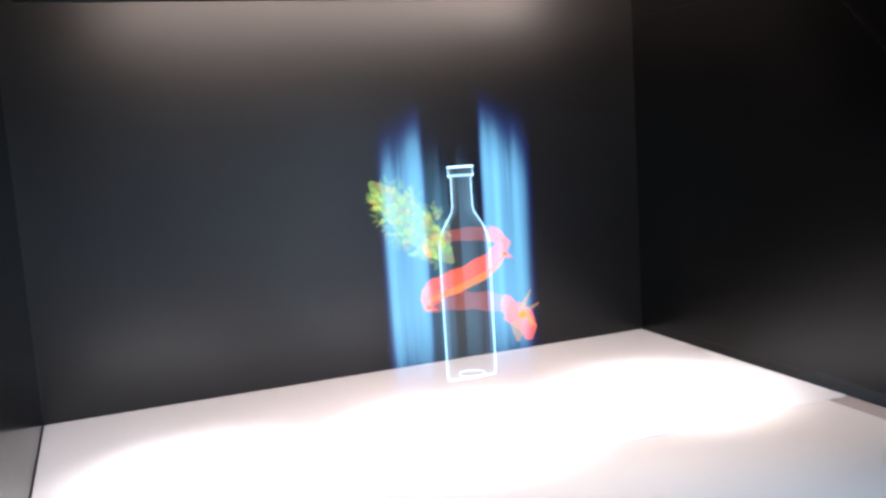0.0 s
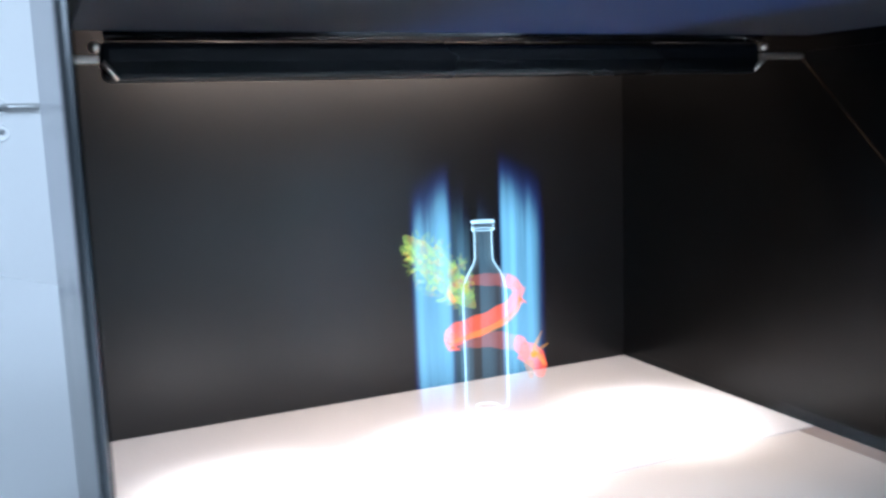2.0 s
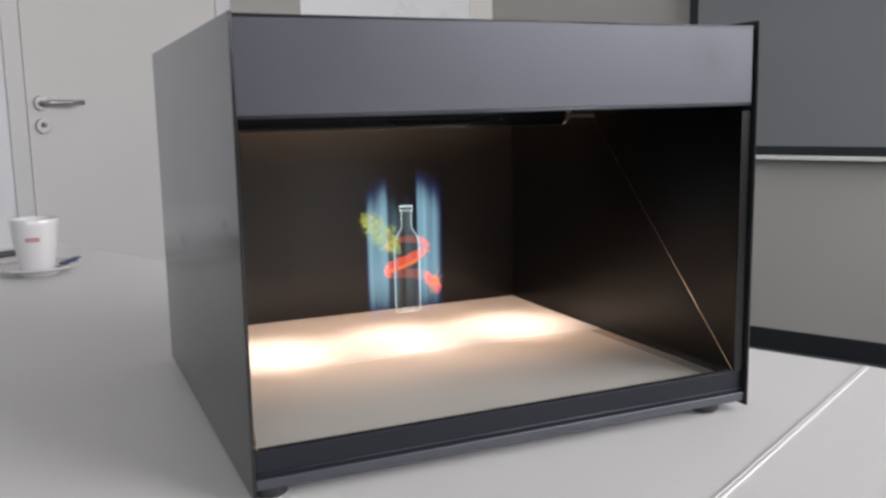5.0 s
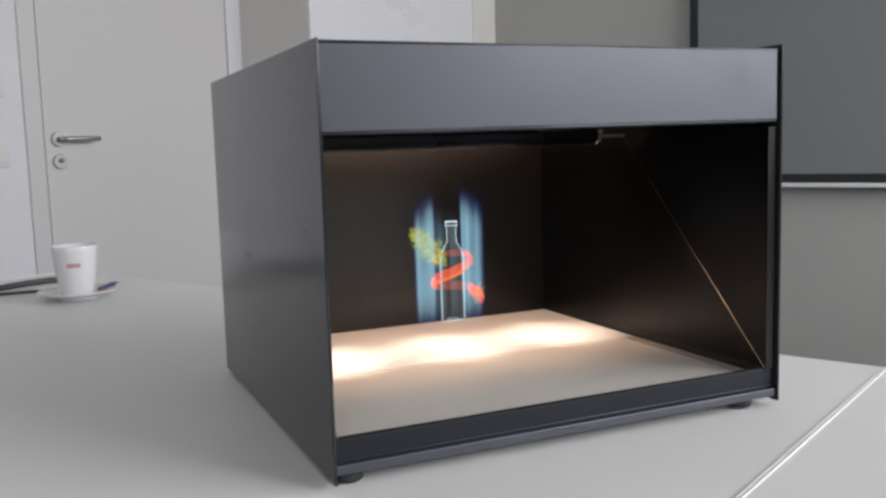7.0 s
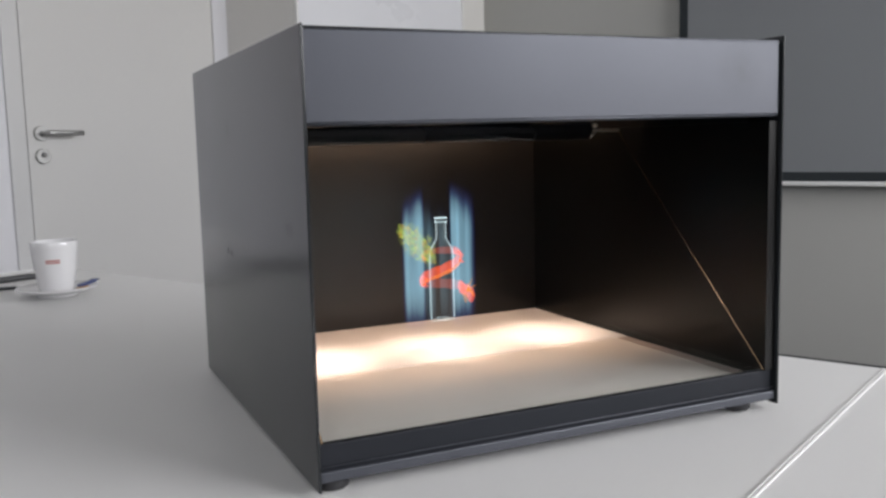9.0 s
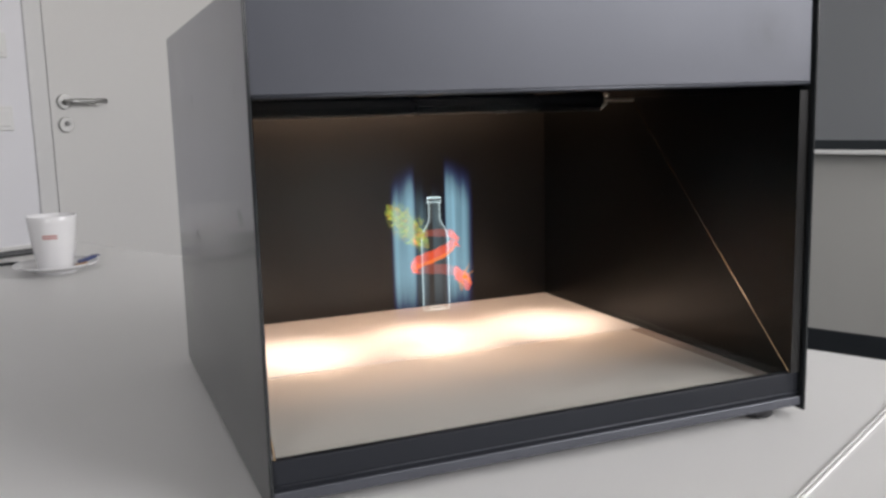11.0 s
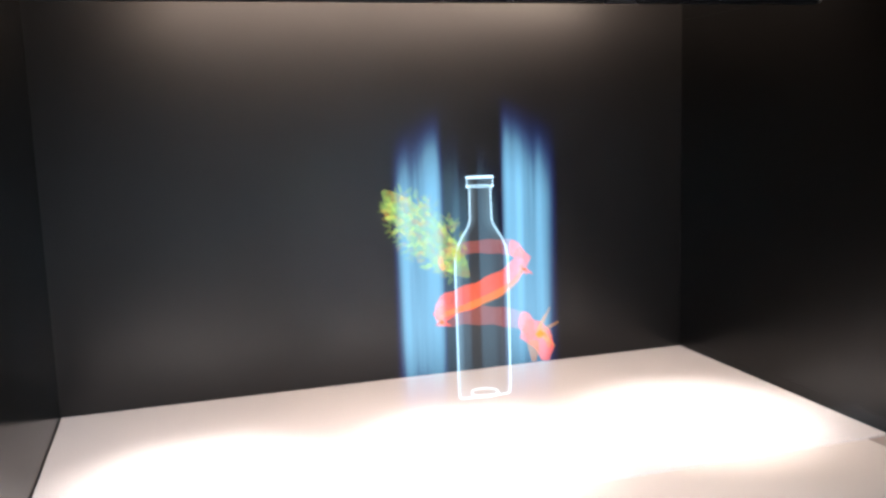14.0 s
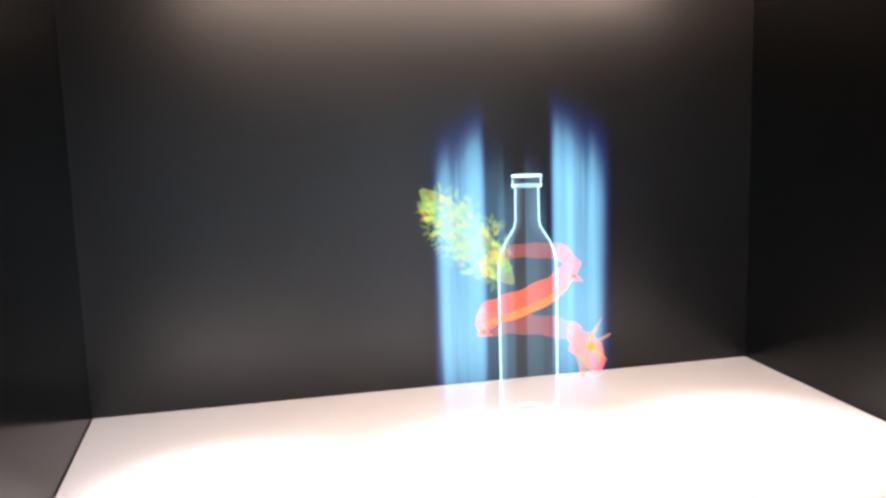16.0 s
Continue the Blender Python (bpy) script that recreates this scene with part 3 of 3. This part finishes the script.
# half outline of a wine bottle: radius, height
half = [(0.0140, 0.0), (0.0152, 0.0012), (0.0156, 0.004), (0.0158, 0.075), (0.0155, 0.081), (0.0143, 0.0865), (0.0122, 0.0912), (0.0094, 0.0955),
        (0.0072, 0.0990), (0.0064, 0.1025), (0.0062, 0.1190), (0.0076, 0.1200), (0.0076, 0.1255)]
ring = [(x, 0, BASE + z) for x, z in half] + [(-x, 0, BASE + z) for x, z in half[::-1]]
bottle = part("bottle_outline", tube(ring, 0.00052, 8, True), M_OUTLINE, holo, "pale glowing bottle outline", None, True)


def hoop(r, z, thick, squash=1.0):
    return tube([(r * math.cos(k * math.tau / 40), squash * r * math.sin(k * math.tau / 40), BASE + z) for k in range(40)], thick, 6, True)


for k, (a, b) in enumerate(((0.0, 0.0011), (0.0011, 0.0026), (0.0026, 0.0046))):
    for side in (-1, 1):
        bm = bmesh.new()
        pairs = [(bm.verts.new((side * max(0.0, q - a), 0.001 * k, BASE + z)), bm.verts.new((side * max(0.0, q - b), 0.001 * k, BASE + z))) for q, z in half[1:]]
        for p_, q_ in zip(pairs, pairs[1:]):
            bm.faces.new((p_[0], p_[1], q_[1], q_[0]))
        part("rim_glow", bm, M_RIM[k], bottle, "soft light inside the bottle outline")
part("lip_ring", hoop(0.0076, 0.1255, 0.0005), M_OUTLINE, bottle, "", None, True)
part("lip_ring", hoop(0.0075, 0.1205, 0.0004), M_OUTLINE, bottle, "", None, True)
part("base_ring", hoop(0.0078, 0.0022, 0.0004), M_OUTLINE, bottle, "", None, True)
part("bottle_body", lathe([(r * 0.985, BASE + z) for r, z in half], 40), M_VEIL, holo, "faint grey transparent bottle body", None, True)

# coil round the bottle
keys = [(-0.02, 0.077, 0.0022), (0.1, 0.081, 0.0030), (0.25, 0.083, 0.0036), (0.5, 0.084, 0.0050), (0.75, 0.069, 0.0062), (0.95, 0.057, 0.0066), (1.03, 0.051, 0.0072), (1.12, 0.045, 0.0066), (1.25, 0.0425, 0.0056), (1.5, 0.040, 0.0060), (1.56, 0.037, 0.0062)]
kt, kz, kr = (np.array(c) for c in zip(*keys))
turns = np.linspace(-0.02, 1.56, 110)
spine = [((0.0235 - 0.003 * math.sin(3 * u)) * math.cos(math.pi - u * math.tau), 0.0235 * math.sin(math.pi - u * math.tau), BASE + float(np.interp(u, kt, kz))) for u in turns]
thick = [float(np.interp(u, kt, kr)) * (1 + 0.08 * math.sin(60 * u)) for u in turns]
# the stretches behind the bottle glow more faintly than those before it
start_ = 0
for k in range(1, len(spine) + 1):
    if k == len(spine) or (spine[k][1] > 0.006) != (spine[start_][1] > 0.006):
        rear = spine[start_][1] > 0.006
        if min(k + 1, len(spine)) - start_ > 2:
            part("red_coil", tube(spine[start_:k + 1], thick[start_:k + 1], 12, flat=0.55), M_CORAL_DIM if rear else M_CORAL, holo,
                 "faint red coil behind the bottle" if rear else "coral red glowing coil", None, True)
        start_ = k
part("belly_stripe", tube([(x * 1.04, y * 1.08, z - 0.0046) for x, y, z in spine[40:74]], [0.0006 + 0.0016 * math.sin(math.pi * k / 33) for k in range(34)], 6), M_BELLY, holo, "amber stripe along the coil", None, True)
for a, dx, dz in ((37, 0.006, -0.010), (70, -0.005, -0.007)):
    root = Vector(spine[a])
    knee = root + Vector((dx, -0.001, dz * 0.45))
    part("limb", tube([root, knee, root + Vector((dx * 0.5, -0.002, dz)), root + Vector((dx * 1.2, -0.002, dz * 1.25))], [0.0028, 0.0021, 0.0015, 0.0005], 8), M_CORAL, holo, "", None, True)
    for q in (-0.5, 0.3, 1.0):
        part("claw", tube([root + Vector((dx * 0.5, -0.002, dz)), root + Vector((dx * 0.5 + 0.0025 * q, -0.003, dz * 1.2)), root + Vector((dx * 0.5 + 0.005 * q, -0.003, dz * 1.35))], [0.0012, 0.0009, 0.0003], 6), M_CORAL, holo, "", None, True)
tip = Vector(spine[-1])
for name, pts, radii, mat in (
        ("coil_head", ((-0.003, 0.002, 0.002), (0.002, -0.001, 0.0), (0.005, -0.004, -0.003), (0.006, -0.008, -0.008), (0.004, -0.012, -0.013)), (0.0060, 0.0072, 0.0068, 0.0050, 0.0024), M_CORAL),
        ("jaw", ((0.001, -0.002, -0.006), (0.000, -0.006, -0.010), (-0.002, -0.010, -0.014)), (0.0034, 0.0028, 0.0012), M_BELLY),
        ("brow", ((0.004, -0.006, 0.002), (0.007, -0.009, -0.003), (0.007, -0.011, -0.007)), (0.0012, 0.0018, 0.0008), M_BELLY)):
    part(name, tube([tip + Vector(q) for q in pts], list(radii), 12), mat, holo, "", None, True)
for dx, dz in ((0.013, 0.013), (0.018, 0.004), (0.010, 0.009), (0.014, -0.004), (0.016, -0.010)):
    part("horn", tube([tip + Vector((0.004, -0.002, -0.002)), tip + Vector((dx * 0.55, -0.001, dz * 0.35)), tip + Vector((dx, 0.001, dz))], [0.0017, 0.0012, 0.0004], 6), M_BELLY, holo, "", None, True)
# leafy tuft at the coil's upper end
rng = random.Random(4)
bm = bmesh.new()
start, axis = Vector((-0.014, -0.004, BASE + 0.076)), Vector((-0.037, 0.002, 0.040))
across_ = Vector((0.73, 0, 0.68))
for k in range(420):
    u = rng.random()
    wide = 0.0040 + 0.0115 * math.sin(math.pi * min(1, 0.10 + u * 0.80))
    a = rng.random() * math.tau
    side = across_ * math.cos(a) + Vector((0, 1, 0)) * math.sin(a)
    q = start + axis * u + side * wide * math.sqrt(rng.random())
    way = (side * rng.uniform(0.2, 1) + axis.normalized() * rng.uniform(0.2, 1.0) + Vector((rng.uniform(-0.5, 0.5), rng.uniform(-0.5, 0.5), rng.uniform(-0.5, 0.5)))).normalized()
    flat_ = way.cross(Vector((rng.uniform(-0.3, 0.3), 1, rng.uniform(-0.3, 0.3)))).normalized() * rng.uniform(0.0007, 0.0014)
    ln = rng.uniform(0.003, 0.0062)
    bend = flat_ * rng.uniform(-1.5, 1.5)
    v = [bm.verts.new(c) for c in (q - flat_, q + flat_, q + way * ln * 0.6 + flat_ * 0.9 + bend * 0.5, q + way * ln + bend, q + way * ln * 0.5 - flat_ * 1.1 + bend * 0.4)]
    bm.faces.new(v)
fill = [start + axis * (k / 8) for k in range(-1, 10)]
part("tuft_core", tube(fill, [0.0012 if k in (0, 10) else 0.0030 + 0.0068 * math.sin(math.pi * min(1, 0.10 + (k - 1) / 8 * 0.80)) for k in range(11)], 14), M_TUFT, holo, "", None, True)
tagged(part("leafy_tuft", bm, M_TUFT, holo, "yellow-green glowing leafy tuft"), kind="stuff")


# soft blue curtains of light standing behind the bottle, tallest at their inner edge
def curtain(x0, x1, z1, y, mat=M_CURTAIN, side=1):
    bm = bmesh.new()
    rows, cols = 10, 8
    grid = [[bm.verts.new((x0 + (x1 - x0) * i / cols, y + 0.006 * math.cos(math.pi * (i / cols - 0.5)), 0.002 + (z1 - 0.002) * j / rows)) for i in range(cols + 1)] for j in range(rows + 1)]
    for j in range(rows):
        for i in range(cols):
            bm.faces.new((grid[j][i], grid[j][i + 1], grid[j + 1][i + 1], grid[j + 1][i]))
    part("light_curtain", bm, mat, holo, "soft blue curtain of light", Matrix.Diagonal((side, 1, 1, 1)), True)


curtain(0.019, 0.051, 0.206, 0.004, M_CURTAIN, -1)
curtain(0.026, 0.046, 0.186, 0.010, M_CURTAIN_DIM, -1)
curtain(0.008, 0.024, 0.196, 0.008, M_CURTAIN_DIM, -1)
curtain(0.013, 0.050, 0.212, 0.004)
curtain(0.024, 0.048, 0.196, 0.010, M_CURTAIN_DIM)
curtain(0.002, 0.018, 0.188, 0.012, M_CURTAIN_DIM)
curtain(0.002, 0.014, 0.180, 0.012, M_CURTAIN_DIM, -1)

# ---- on the table: mug on a saucer, snack, cable ----
MUG = pose(-0.120, 0.9615, 0.0) @ SMALL
saucer = thing("saucer", "white china saucer under the mug", "saucer", MUG)
part("dish", lathe([(0.0, 0.004), (0.034, 0.004), (0.045, 0.006), (0.060, 0.0105), (0.076, 0.016), (0.0785, 0.0185), (0.0765, 0.0195), (0.060, 0.0135), (0.042, 0.0085), (0.0, 0.0075)], 56), M_CHINA, saucer, "", None, True)
part("foot_ring", lathe([(0.036, 0.0002), (0.039, 0.0002), (0.040, 0.005), (0.035, 0.005)], 40, True), M_CHINA, saucer, "", None, True)
mug = thing("mug", "white china mug with a small red print, on a saucer", "mug", MUG @ pose(0, 0, 0.0078))
part("cup", lathe([(0.0, 0.0), (0.029, 0.0), (0.032, 0.002), (0.0345, 0.012), (0.040, 0.050), (0.0445, 0.090), (0.0455, 0.1025), (0.0447, 0.1035), (0.0435, 0.1025), (0.042, 0.088), (0.037, 0.045), (0.031, 0.010), (0.0, 0.008)], 56), M_CHINA, mug, "", None, True)
grip = [(0.0405, 0, 0.078), (0.055, 0, 0.083), (0.068, 0, 0.076), (0.072, 0, 0.058), (0.064, 0, 0.038), (0.050, 0, 0.028), (0.0385, 0, 0.030)]
part("ear", tube(grip, [0.006, 0.0055, 0.005, 0.005, 0.005, 0.0055, 0.006], 10), M_CHINA, mug, "", pose(0, 0, 0, 0, 0, 70), True)
# two short unreadable bars of print, facing the room's near side
for k, (dz, ln) in enumerate(((0.0675, 0.027), (0.0630, 0.027))):
    bm = bmesh.new()
    cols = 8
    rows_ = []
    for z in (dz - 0.0014, dz + 0.0014):
        r = 0.0400 + (z - 0.050) * 0.1125 + 0.0004
        rows_.append([bm.verts.new((r * math.cos(a), r * math.sin(a), z)) for a in [radians(-97) + (i / cols - 0.5) * ln / r for i in range(cols + 1)]])
    for i in range(cols):
        bm.faces.new((rows_[0][i], rows_[0][i + 1], rows_[1][i + 1], rows_[1][i]))
    part("print_bar", bm, M_RED_PRINT, mug, "small red print")
snack = thing("wrapped_biscuit", "small dark blue wrapped biscuit lying on the saucer", "snack", MUG @ pose(0.058, 0.012, 0.0165, 0, -14, 20))
part("wrapper", box_mesh((-0.018, -0.009, 0.0), (0.018, 0.009, 0.006), 0.0025), M_WRAP, snack)
part("wrapper_end", box_mesh((0.0175, -0.0085, 0.002), (0.025, 0.0085, 0.0035), 0.0006, 1), M_WRAP, snack)
sugar = thing("sugar_stick", "small brown and white sugar packet on the saucer", "snack", MUG @ pose(0.047, -0.022, 0.0125, 0, -10, -15))
part("packet", box_mesh((-0.012, -0.005, 0.0), (0.012, 0.005, 0.005), 0.002), M_BISCUIT, sugar)
cable = thing("cable", "thick black cable lying across the table behind the mug", "cable", SMALL)
part("cord", tube([(-0.62, 1.20, 0.0051), (-0.50, 1.32, 0.0056), (-0.40, 1.42, 0.0061), (-0.32, 1.475, 0.0066), (-0.26, 1.52, 0.0071), (-0.21, 1.545, 0.0071), (-0.15, 1.55, 0.0066)],
                  [0.005, 0.0055, 0.006, 0.0065, 0.007, 0.007, 0.0065], 12), M_CABLE, cable, "", None, True)
part("cord", tube([(-0.62, 1.14, 0.004), (-0.45, 1.30, 0.004), (-0.33, 1.40, 0.004), (-0.24, 1.40, 0.004), (-0.17, 1.36, 0.004)], 0.0035, 8), M_CABLE, cable, "", None, True)
